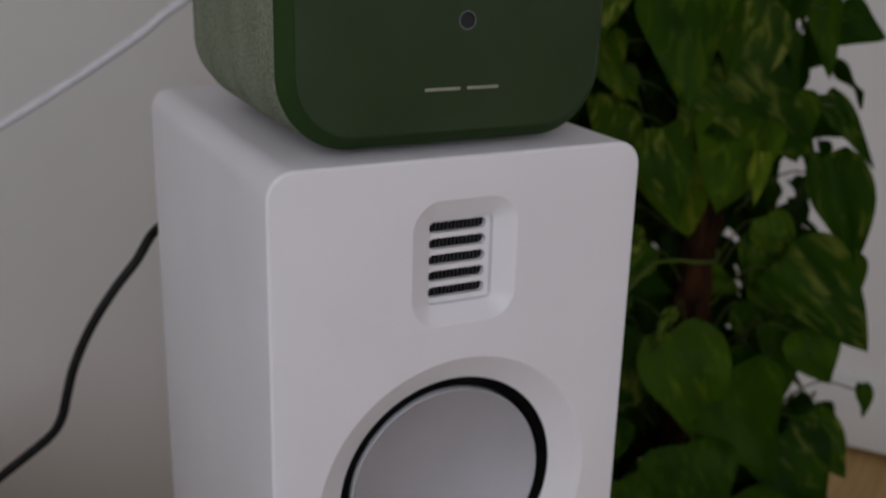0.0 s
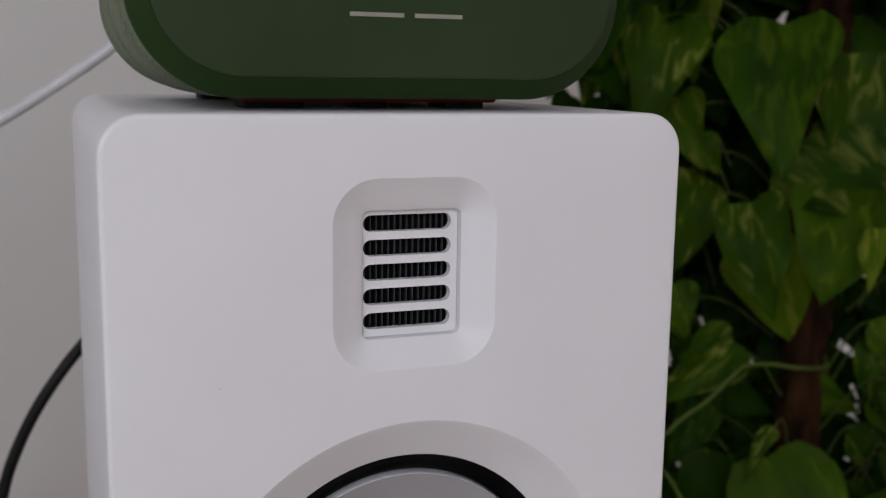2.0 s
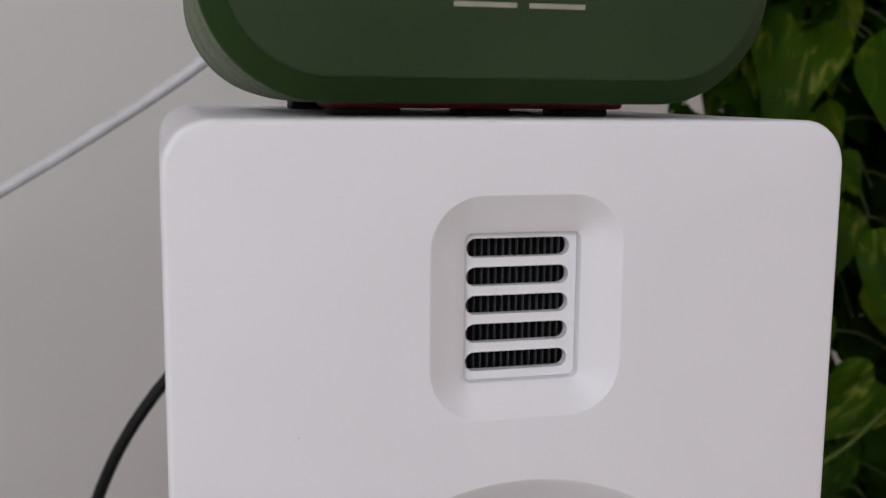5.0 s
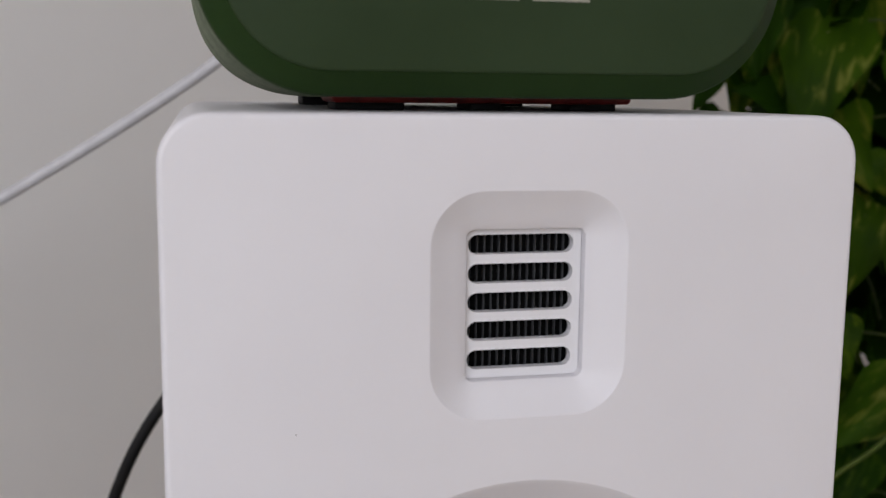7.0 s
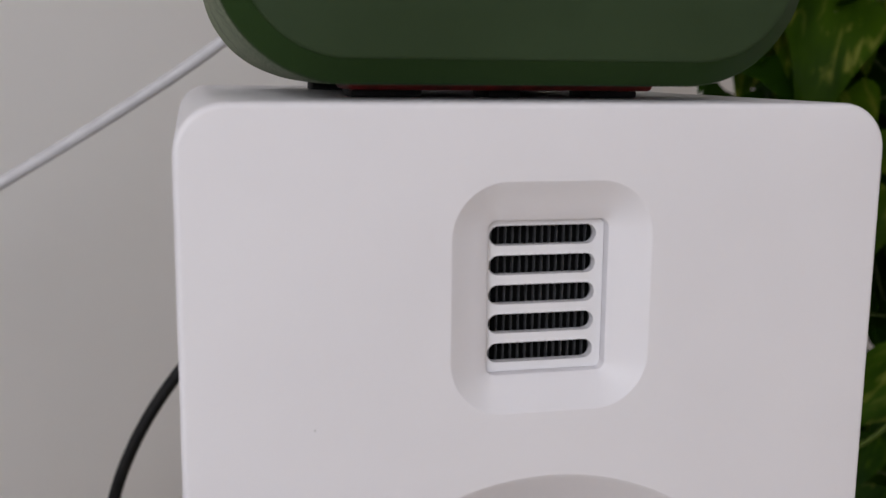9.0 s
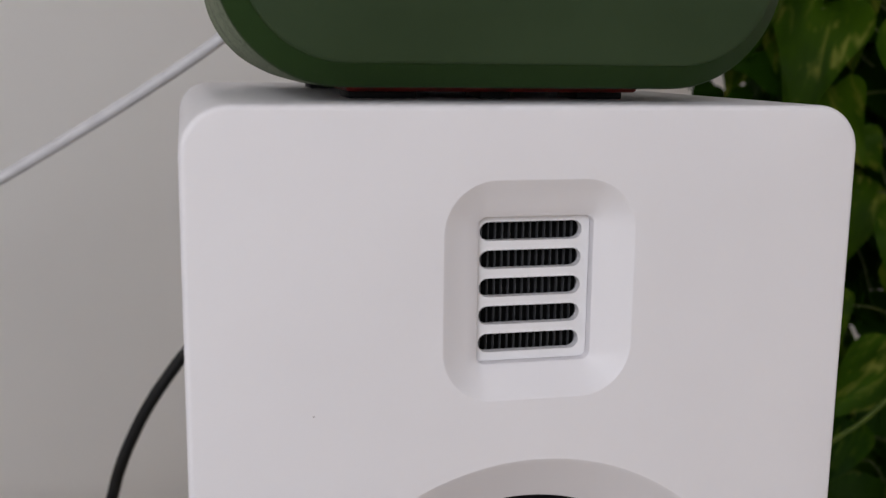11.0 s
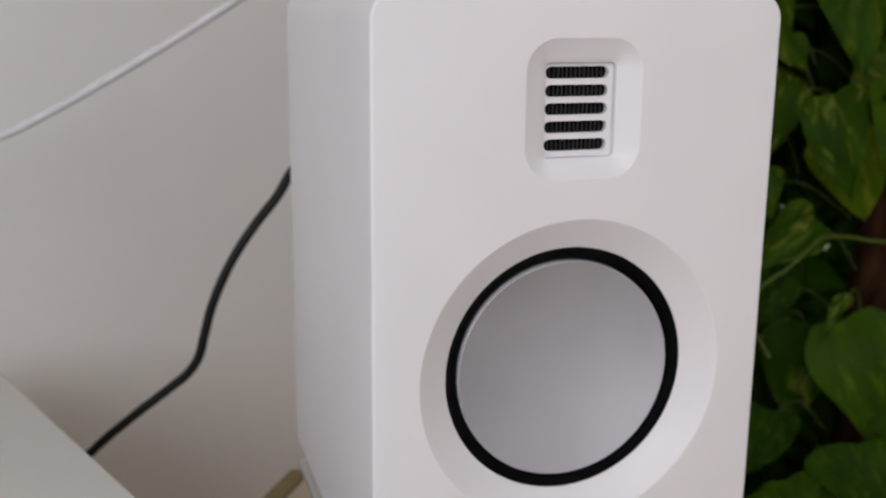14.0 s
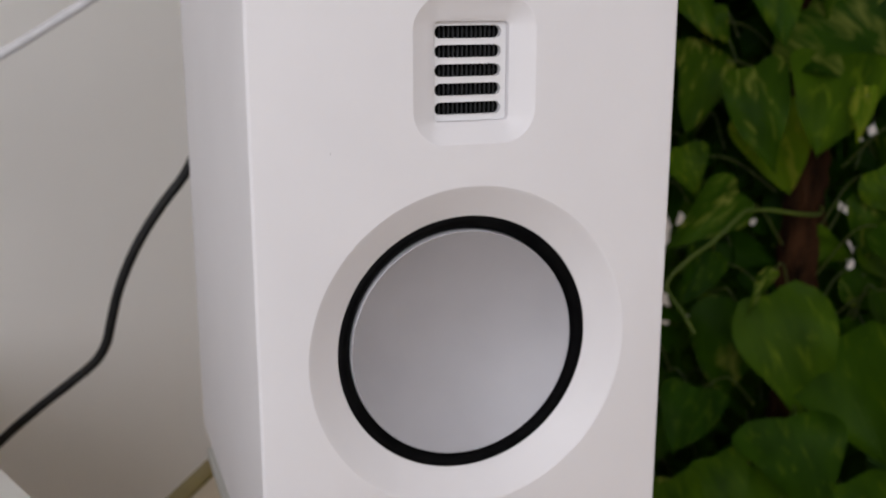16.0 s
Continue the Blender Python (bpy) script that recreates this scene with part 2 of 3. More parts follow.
def box(x0, x1, y0, y1, z0, z1, bevel=0.0, segments=2):
    bm = bmesh.new()
    bmesh.ops.create_cube(bm, size=1)
    for v in bm.verts:
        v.co = ((x0 + x1) / 2 + v.co.x * (x1 - x0), (y0 + y1) / 2 + v.co.y * (y1 - y0), (z0 + z1) / 2 + v.co.z * (z1 - z0))
    if bevel:
        bmesh.ops.bevel(bm, geom=bm.edges[:], offset=bevel, segments=segments, affect="EDGES", profile=0.5)
    return bm


def round_rect(cx, cz, hx, hz, r, n=10):
    """Loop of (x, z) round a rectangle with rounded corners."""
    pts = []
    r = max(min(r, hx, hz), 1e-5)
    for k, (sx, sz) in enumerate(((1, 1), (-1, 1), (-1, -1), (1, -1))):
        for i in range(n + 1):
            a = math.pi / 2 * (k + i / n)
            pts.append((cx + sx * (hx - r) + r * math.cos(a), cz + sz * (hz - r) + r * math.sin(a)))
    return pts


def circle(cx, cz, r, n=96):
    return [(cx + r * math.cos(2 * math.pi * i / n), cz + r * math.sin(2 * math.pi * i / n)) for i in range(n)]


def ring(bm, loop, y):
    return [bm.verts.new((x, y, z)) for x, z in loop]


def loft(bm, a, b):
    n = len(a)
    for i in range(n):
        bm.faces.new((a[i], a[(i + 1) % n], b[(i + 1) % n], b[i]))


def cap(bm, *rings):
    """A flat face bounded by the first ring, with the others as holes."""
    edges = []
    for r in rings:
        for i in range(len(r)):
            e = bm.edges.get((r[i], r[(i + 1) % len(r)])) or bm.edges.new((r[i], r[(i + 1) % len(r)]))
            edges.append(e)
    bmesh.ops.triangle_fill(bm, use_beauty=True, use_dissolve=False, edges=edges)


def tube(points, radius, sides=10, closed_ends=True):
    """A round tube along points smoothed by a Catmull-Rom curve."""
    P = [Vector(p) for p in points]
    Q = [P[0] * 2 - P[1]] + P + [P[-1] * 2 - P[-2]]
    line = []
    for i in range(1, len(Q) - 2):
        for k in range(8):
            t = k / 8
            a, b, c, d = Q[i - 1], Q[i], Q[i + 1], Q[i + 2]
            line.append(0.5 * ((2 * b) + (c - a) * t + (2 * a - 5 * b + 4 * c - d) * t * t + (3 * b - a - 3 * c + d) * t ** 3))
    line.append(P[-1])
    bm = bmesh.new()
    rings, side = [], None
    for i, p in enumerate(line):
        way = (line[min(i + 1, len(line) - 1)] - line[max(i - 1, 0)]).normalized()
        side = (side - way * side.dot(way)).normalized() if side else way.orthogonal().normalized()
        up = way.cross(side)
        r = radius(i / (len(line) - 1)) if callable(radius) else radius
        rings.append([bm.verts.new(p + r * (math.cos(a) * side + math.sin(a) * up)) for a in (2 * math.pi * k / sides for k in range(sides))])
    for a, b in zip(rings, rings[1:]):
        loft(bm, a, b)
    if closed_ends:
        bm.faces.new(rings[0])
        bm.faces.new(rings[-1])
    return bm


# ---- room ----
def slab_wall(name, u0, u1, v0, v1, z0, z1, material, label, category="wall"):
    ob = new(name, mesh_of(name, box(u0, u1, v0, v1, z0, z1), material))
    ob.matrix_world = ROOM
    return tagged(ob, label, category, kind="structure")


slab_wall("wall_north", U0 - 0.12, U1 + 0.12, V1, V1 + 0.12, Z0, Z1, M_WALL, "white painted wall behind the loudspeaker")
slab_wall("wall_east", U1, U1 + 0.12, V0, V1, Z0, Z1, M_WALL, "white painted wall behind the climbing plant")
slab_wall("wall_south", U0 - 0.12, U1 + 0.12, V0 - 0.12, V0, Z0, Z1, M_WALL, "plain white painted wall closing the room")
west = thing("wall_west", ROOM, "white painted wall with a window opening", "wall", kind="structure")
for a, b, c, d in ((V0, WIN_V0, Z0, Z1), (WIN_V1, V1, Z0, Z1), (WIN_V0, WIN_V1, Z0, WIN_Z0), (WIN_V0, WIN_V1, WIN_Z1, Z1)):
    part("wall_section", box(U0 - 0.12, U0, a, b, c, d), M_WALL, west)
slab_wall("ceiling", U0 - 0.12, U1 + 0.12, V0 - 0.12, V1 + 0.12, Z1, Z1 + 0.1, M_CEILING, "plain white painted ceiling", "ceiling")
floor = new("floor", mesh_of("floor", box(U0 - 0.12, U1 + 0.12, V0 - 0.12, V1 + 0.12, Z0 - 0.1, Z0 - 0.012), M_FLOOR))
floor.matrix_world = ROOM
tagged(floor, "warm brown oak wood floor", "floor", kind="structure")
skirt = new("baseboard", mesh_of("baseboard", box(U1 - 0.014, U1, V0, V1 - 0.014, Z0, Z0 + 0.14, 0.003), M_FRAME))
skirt.matrix_world = ROOM
tagged(skirt, "low white painted baseboard along the wall", "baseboard", kind="structure")
skirt = new("baseboard", mesh_of("baseboard", box(U0, U1, V1 - 0.014, V1, Z0, Z0 + 0.14, 0.003), M_FRAME))
skirt.matrix_world = ROOM
tagged(skirt, "low white painted baseboard along the wall", "baseboard", kind="structure")
window = thing("window_1", ROOM, "plain white painted window frame in the wall", "window", kind="structure")
for a, b, c, d in ((WIN_V0, WIN_V1, WIN_Z0, WIN_Z0 + 0.05), (WIN_V0, WIN_V1, WIN_Z1 - 0.05, WIN_Z1),
                   (WIN_V0, WIN_V0 + 0.05, WIN_Z0 + 0.05, WIN_Z1 - 0.05), (WIN_V1 - 0.05, WIN_V1, WIN_Z0 + 0.05, WIN_Z1 - 0.05)):
    part("window_frame", box(U0 - 0.09, U0 - 0.02, a, b, c, d, 0.004), M_FRAME, window)


# ---- loudspeaker ----
HALF, TOP, FOOT, DEPTH = 0.0875, 0.273, 0.004, 0.209
CZ, HZ = (TOP + FOOT) / 2, (TOP - FOOT) / 2
WOOF_Z, CONE_Z, TW_Z = 0.114, 0.1135, 0.2265


def loudspeaker():
    sp = thing("loudspeaker", pose(0, 0, 0), "white bookshelf loudspeaker with ribbon tweeter and silver cone", "loudspeaker")
    # cabinet shell with a fine front edge and a softer back edge
    bm = bmesh.new()
    rings = []
    R, f, b = 0.0118, 0.0016, 0.0095
    for k in range(7):
        a = math.pi / 2 * k / 6
        d = f * (1 - math.sin(a))
        rings.append(ring(bm, round_rect(0, CZ, HALF - d, HZ - d, R - d), f * (1 - math.cos(a))))
    for y in (0.06, 0.13):
        rings.append(ring(bm, round_rect(0, CZ, HALF, HZ, R), y))
    for k in range(9):
        a = math.pi / 2 * k / 8
        d = b * (1 - math.cos(a))
        rings.append(ring(bm, round_rect(0, CZ, HALF - d, HZ - d, R - d), DEPTH - b + b * math.sin(a)))
    for p, q in zip(rings, rings[1:]):
        loft(bm, p, q)
    cap(bm, rings[-1])
    # front with the two flared recesses
    tw = ring(bm, round_rect(0, TW_Z, 0.0251, 0.0282, 0.0135, 12), 0)
    wf = ring(bm, circle(0, WOOF_Z, 0.068), 0)
    cap(bm, rings[0], tw, wf)
    last = tw
    for k in range(1, 7):
        t = (0.03, 0.08, 0.16, 0.4, 0.7, 1.0)[k - 1]
        cur = ring(bm, round_rect(0.0004 * t, TW_Z - 0.0008 * t, 0.0251 - 0.0094 * t, 0.0282 - 0.0088 * t, 0.0135 - 0.0112 * t, 12), 0.0052 * (t + 0.22 * t * (1 - t) - 0.02 * (1 - math.exp(-t / 0.04))))
        loft(bm, last, cur)
        last = cur
    for y, d in ((0.0054, 0.0003), (0.0090, 0.0004)):
        cur = ring(bm, round_rect(0.0004, TW_Z - 0.0008, 0.0157 - d, 0.0194 - d, 0.0022, 12), y)
        loft(bm, last, cur)
        last = cur
    last = wf
    for k in range(1, 9):
        s = (0.03, 0.07, 0.13, 0.25, 0.45, 0.65, 0.85, 1.0)[k - 1]
        cur = ring(bm, circle(0, WOOF_Z, 0.068 - 0.0138 * s), 0.0096 * (s + 0.1 * s * (1 - s) - 0.03 * (1 - math.exp(-s / 0.05))))
        loft(bm, last, cur)
        last = cur
    inner = ring(bm, circle(0, WOOF_Z, 0.0542), 0.014)
    loft(bm, last, inner)
    part("cabinet", bm, M_CABINET, sp, smooth=22)

    # tweeter: pierced plate, pleats and dark chamber
    bm = bmesh.new()
    front, back = 0.0079, 0.0106
    for y in (front, back):
        outer = ring(bm, round_rect(0.0003, 0.2258, 0.01525, 0.0190, 0.0018, 6), y)
        holes = [ring(bm, round_rect(-0.0002, 0.2407 - 0.0073 * k, 0.0137, 0.00245, 0.0024, 6), y) for k in range(5)]
        cap(bm, outer, *holes)
        if y == front:
            fo, fh = outer, holes
    loft(bm, fo, outer)
    for p, q in zip(fh, holes):
        loft(bm, p, q)
    plate = part("tweeter_plate", bm, M_PLATE, sp, "white pierced tweeter plate with five slots", smooth=25)
    pleat = None
    for k in range(16):
        x = -0.0142 + 0.0019 * k
        if pleat is None:
            bm = bmesh.new()
            lo = [bm.verts.new((0.00013 * math.cos(a), 0.0009 * math.sin(a), -0.0185)) for a in (math.pi * i / 3 for i in range(6))]
            hi = [bm.verts.new((v.co.x, v.co.y, 0.0185)) for v in lo]
            loft(bm, lo, hi)
            pleat = mesh_of("pleat", bm, M_PLEAT, 80)
        ob = new("pleat", pleat)
        ob.parent = plate
        ob.location = (x, 0.0127, 0.2255)
    part("tweeter_chamber", box(-0.0156, 0.0156, 0.0141, 0.021, 0.2058, 0.2452, 0.0005), M_CAVITY, sp, "black tweeter chamber")

    # woofer: rubber half roll, bright lip, dished cone
    bm = bmesh.new()
    prof = [(0.0545, 0.0108), (0.0541, 0.0094)]
    prof += [(0.0538 - 0.0053 * t, 0.0092 + 0.0036 * t - 0.0019 * math.sin(math.pi * t)) for t in (i / 11 for i in range(1, 11))]
    prof += [(0.0484, 0.0130), (0.0483, 0.0142)]
    prev = None
    for r, y in prof:
        cur = ring(bm, circle(0, WOOF_Z, r), y)
        if prev:
            loft(bm, prev, cur)
        prev = cur
    part("woofer_surround", bm, M_SURROUND, sp, "black rubber surround")
    bm = bmesh.new()
    prev = None
    for r, y in ((0.0484, 0.0140), (0.0483, 0.0120), (0.0482, 0.0107), (0.0481, 0.0104), (0.0480, 0.0103)):
        cur = ring(bm, circle(0, CONE_Z, r), y)
        if prev:
            loft(bm, prev, cur)
        prev = cur
    part("cone_rim", bm, M_LIP, sp, "bright aluminium rim")
    bm = bmesh.new()
    prev = None
    for k in range(14):
        r = 0.0480 * (1 - k / 14)
        cur = ring(bm, circle(0, CONE_Z, r), 0.0104 + 0.0132 * (1 - (r / 0.0480) ** 2))
        if prev:
            loft(bm, prev, cur)
        prev = cur
    mid = bm.verts.new((0, 0.0236, CONE_Z))
    for i in range(len(prev)):
        bm.faces.new((prev[i], prev[(i + 1) % len(prev)], mid))
    part("woofer_cone", bm, M_CONE, sp, "dished satin aluminium cone", smooth=60)
    for x in (-0.06, 0.06):
        for y in (0.03, 0.18):
            bm = bmesh.new()
            bmesh.ops.create_cone(bm, cap_ends=True, segments=20, radius1=0.008, radius2=0.008, depth=0.006, matrix=Matrix.Translation((x, y, 0.003)))
            part("rubber_foot", bm, M_FOOT, sp)
    part("power_socket", box(-0.065, -0.04, DEPTH - 0.002, DEPTH + 0.006, 0.15, 0.18, 0.001), M_FOOT, sp)


loudspeaker()


# ---- green speaker on top ----
def green_speaker():
    X, Z, HX, HZ_, R = -0.005, 0.3266, 0.074, 0.05, 0.031
    g = thing("portable_speaker", pose(0, 0, 0), "green portable speaker with melange fabric sleeve, standing on the loudspeaker", "portable speaker")
    bm = bmesh.new()
    rings = []
    for y, d in ((0.0135, 0.0012), (0.014, 0.0003), (0.016, 0.0), (0.05, -0.0004), (0.09, -0.0003), (0.125, 0.0004), (0.142, 0.0022), (0.15, 0.006), (0.155, 0.012), (0.157, 0.022)):
        rings.append(ring(bm, round_rect(X, Z, HX - d, HZ_ - d, R - d, 16), y))
    for p, q in zip(rings, rings[1:]):
        loft(bm, p, q)
    cap(bm, rings[-1])
    cap(bm, rings[0])
    part("fabric_sleeve", bm, M_FABRIC, g, "pale green melange fabric", smooth=50)
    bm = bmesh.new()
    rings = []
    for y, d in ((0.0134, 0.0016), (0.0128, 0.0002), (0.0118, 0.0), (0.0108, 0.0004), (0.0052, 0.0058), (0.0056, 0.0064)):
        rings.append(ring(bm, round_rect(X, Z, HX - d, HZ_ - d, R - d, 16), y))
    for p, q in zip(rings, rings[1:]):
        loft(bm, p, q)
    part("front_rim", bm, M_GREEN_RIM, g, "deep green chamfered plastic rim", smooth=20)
    bm = bmesh.new()
    rings = []
    for y, d in ((0.0064, 0.0060), (0.0050, 0.0060), (0.0047, 0.0064), (0.0045, 0.0072)):
        rings.append(ring(bm, round_rect(X, Z, HX - d, HZ_ - d, R - d, 16), y))
    for p, q in zip(rings, rings[1:]):
        loft(bm, p, q)
    cap(bm, rings[-1])
    front = part("front_panel", bm, M_GREEN, g, "dark green plastic panel", smooth=20)
    for x0, x1 in ((-0.0188, -0.0030), (0.0002, 0.0146)):
        part("print_bar", box(x0, x1, 0.0042, 0.0047, 0.2996, 0.3008), M_INK, front)
    bm = bmesh.new()
    a = ring(bm, circle(-0.0005, 0.3274, 0.0033, 32), 0.0046)
    b = ring(bm, circle(-0.0005, 0.3274, 0.0032, 32), 0.0040)
    c = ring(bm, circle(-0.0005, 0.3274, 0.0026, 32), 0.0040)
    d = ring(bm, circle(-0.0005, 0.3274, 0.0024, 32), 0.0044)
    for p, q in ((a, b), (b, c), (c, d)):
        loft(bm, p, q)
    cap(bm, d)
    part("button", bm, M_LENS, front, "small round black button")
    bm = bmesh.new()
    rings = [ring(bm, circle(-0.0005, 0.3274, r, 32), y) for r, y in ((0.0039, 0.0046), (0.0038, 0.0042), (0.0034, 0.0042), (0.0033, 0.0046))]
    for p, q in zip(rings, rings[1:]):
        loft(bm, p, q)
    part("button_ring", bm, M_RING, front, "thin grey ring")
    part("base_pad", box(-0.044, 0.039, 0.034, 0.060, 0.2749, 0.2778, 0.0012, 3), M_RED, g, "dark red rubber base pad")
    for x0, x1, y0 in ((-0.043, -0.0244, 0.037), (-0.0064, 0.0025, 0.037), (0.0218, 0.0355, 0.037), (-0.043, -0.0304, 0.124), (0.0258, 0.0355, 0.124)):
        part("foot", box(x0, x1, y0, y0 + 0.016, TOP, 0.2752 if y0 < 0.1 else 0.2775, 0.0005), M_FOOT, g)


green_speaker()


# ---- cables ----
def cable(name, points, radius, material, label):
    ob = new(name, mesh_of(name, tube(points, radius, 12), material, 60))
    return tagged(ob, label, "cable")


cable("power_cable", [(-0.052, DEPTH + 0.006, 0.165), (-0.0525, 0.25, 0.176), (-0.057, 0.29, 0.172), (-0.068, 0.311, 0.1585), (-0.0795, 0.316, 0.1385), (-0.0935, 0.319, 0.1205), (-0.1065, 0.321, 0.1015),
                      (-0.1165, 0.323, 0.083), (-0.125, 0.325, 0.0625), (-0.1305, 0.326, 0.043), (-0.135, 0.327, 0.027), (-0.143, 0.329, 0.0145), (-0.158, 0.332, 0.002), (-0.182, 0.336, -0.0165), (-0.209, 0.34, -0.0395),
                      (-0.25, 0.335, -0.078), (-0.29, 0.315, -0.16), (-0.30, 0.31, -0.35), (-0.32, 0.31, -0.594), (-0.42, 0.25, -0.6065)],
      0.0033, M_BLACK_CABLE, "black power cable hanging from the back of the loudspeaker")
cable("charging_cable", [(-0.02, 0.157, 0.342), (-0.022, 0.22, 0.335), (-0.036, 0.287, 0.3165), (-0.054, 0.30, 0.303), (-0.069, 0.304, 0.2903), (-0.094, 0.309, 0.2728), (-0.121, 0.314, 0.2552), (-0.149, 0.32, 0.2378),
                         (-0.18, 0.326, 0.2192), (-0.216, 0.333, 0.1988), (-0.252, 0.336, 0.181), (-0.31, 0.325, 0.16), (-0.42, 0.28, 0.125), (-0.6, 0.15, 0.06), (-0.75, 0.03, 0.0246), (-0.85, -0.05, 0.0246)],
      0.0031, M_WHITE_CABLE, "white charging cable running from the green speaker")


# ---- desk beside the speaker ----
def desk():
    d = thing("desk", pose(-0.268, 0.352, 0), "white laminate desk beside the loudspeaker", "desk")
    along, back = Vector((0.363, -0.932, 0)) * 0.75, Vector((-0.819, -0.574, 0)) * 1.1     # free edge, and edge along the wall
    corners = [Vector((0, 0, 0)), back, back + along, along]
    bm = bmesh.new()
    lo = [bm.verts.new(c) for c in corners]
    hi = [bm.verts.new(c + Vector((0, 0, 0.022))) for c in corners]
    bm.faces.new(lo)
    bm.faces.new(hi)
    loft(bm, lo, hi)
    bmesh.ops.bevel(bm, geom=bm.edges[:], offset=0.0015, segments=2, affect="EDGES", profile=0.5)
    part("desktop", bm, M_DESK, d)
    for a, b in ((0.06, 0.05), (0.94, 0.05), (0.06, 0.95), (0.94, 0.95)):
        c = along * a + back * b
        part("leg", box(c.x - 0.02, c.x + 0.02, c.y - 0.02, c.y + 0.02, Z0 - 0.012, 0.0, 0.002), M_DESK, d)


desk()


# ---- stand under the speaker ----
def stand():
    s = thing("speaker_riser", pose(0, 0, 0), "pale grey riser plate under the loudspeaker", "riser")
    part("plate", box(-0.0868, 0.0868, 0.006, 0.2, -0.007, 0.0, 0.0015), M_STAND, s)
    for x in (-0.06, 0.06):
        part("riser_leg", box(x - 0.012, x + 0.012, 0.07, 0.15, -0.069, -0.007, 0.002), M_STAND, s)
    t = thing("side_table", pose(-0.1, 0.28, 0, 0, 0, 57), "pale side table with an olive wooden edging strip", "side table")
    part("tabletop", box(-0.30, 0.06, -0.255, -0.008, -0.094, -0.069, 0.0015), M_BOARD, t)
    part("edging", box(-0.30, 0.06, -0.008, 0.006, -0.094, -0.0675, 0.001), M_OLIVE, t, "olive-brown wooden edging")
    for x in (-0.27, 0.03):
        for y in (-0.23, -0.03):
            part("leg", box(x - 0.015, x + 0.015, y - 0.015, y + 0.015, Z0 - 0.012, -0.094, 0.002), M_BOARD, t)


stand()


# ---- climbing plant ----
POLE = Vector((0.436, 0.352, 0))
FRONT = Vector((-0.55, -0.83, 0))      # open side of the plant, towards the room
SIDE = Vector((0.83, -0.55, 0))        # across it, away from the loudspeaker


def leaf_mesh(fold, droop, wave, seed, material=M_LEAF):
    """Heart-shaped blade one unit long, stalk end at the origin, tip along +y, folded on the midrib and drooping."""
    bm = bmesh.new()
    rows, cols = 11, 4
    grid = []
    for i in range(rows + 1):
        s = i / rows
        y = -0.16 + 1.16 * s
        w = 0.47 * math.sin(math.pi * (s * 0.94 + 0.06) ** 0.6) ** 0.85 * (1 - 0.22 * s) if s < 1 else 0.0
        line = []
        for j in range(-cols, cols + 1):
            q = j / cols
            notch = 0.035 * max(0, 1 - abs(q) * 2.2) * max(0, 1 - s * 5)
            x = w * q * (1 + 0.07 * math.sin(7 * s + seed) + 0.09 * math.sin(2.1 * seed) * (1 if q > 0 else -1)) + 0.05 * math.sin(3 * s + 1.7 * seed)
            z = fold * abs(x) - droop * max(0, y) ** 2 + wave * math.sin(9 * s + 3 * q + seed) * abs(q)
            line.append(bm.verts.new((x, y + notch, z)))
        grid.append(line)
    for a, b in zip(grid, grid[1:]):
        for j in range(len(a) - 1):
            bm.faces.new((a[j], a[j + 1], b[j + 1], b[j]))
    bmesh.ops.remove_doubles(bm, verts=bm.verts, dist=1e-4)
    return mesh_of("leaf", bm, material, 180)


SHAPES = ((0.3, 0.25, 0.04), (0.12, 0.4, 0.06), (0.5, 0.12, 0.04), (0.25, 0.5, 0.06), (-0.1, 0.3, 0.07), (0.4, 0.35, 0.05), (0.05, 0.55, 0.05))
LEAVES, MARBLED, LIME = ([leaf_mesh(f, d, w, k, m) for k, (f, d, w) in enumerate(SHAPES)] for m in (M_LEAF, M_LEAF_MARBLED, M_LEAF_LIME))


def add_leaf(plant, base, tip, width, kind, out, reach=1.0, blades=LEAVES):
    """A blade from base to tip whose upper face looks along out, and its stalk back to the pole."""
    base, tip, out = Vector(base), Vector(tip), Vector(out)
    y = (tip - base)
    length = y.length
    y.normalize()
    z = (out - y * out.dot(y)).normalized()
    x = y.cross(z)
    m = Matrix((x, y, z)).transposed().to_4x4()
    m.translation = base
    ob = new("leaf", blades[kind % len(blades)])
    ob.parent = plant
    ob.matrix_world = m @ Matrix.Diagonal((width / 0.86, length, length, 1))
    root = Vector((POLE.x, POLE.y, base.z - 0.04 - 0.03 * random.random()))
    root += (base - root) * (0.022 / max(0.03, (base - root).length))
    root = base.lerp(root, min(1.0, reach / max(0.001, (base - root).length)))
    midp = (root + base) / 2 + Vector((0, 0, 0.008 + 0.015 * random.random()))
    part("stalk", tube([root, midp, base + y * 0.004], 0.0009, 5), M_STEM, plant, smooth=80)
    return ob


GAPS = [Vector(g) for g in ((0.471, 0.332, 0.068), (0.474, 0.340, 0.016), (0.468, 0.335, -0.011), (0.385, 0.413, 0.135), (0.333, 0.366, 0.012), (0.522, 0.291, -0.031), (0.510, 0.288, -0.061), (0.326, 0.356, -0.036), (0.326, 0.352, -0.054), (0.320, 0.361, -0.026), (0.334, 0.354, -0.033))]
THROUGH = Vector((0.64, 0.70, -0.28)).normalized()


def in_gap(at, room=0.02):
    """True close to one of the openings in the foliage where the wall shows through."""
    return any(((at - g) - THROUGH * (at - g).dot(THROUGH)).length < room for g in GAPS)


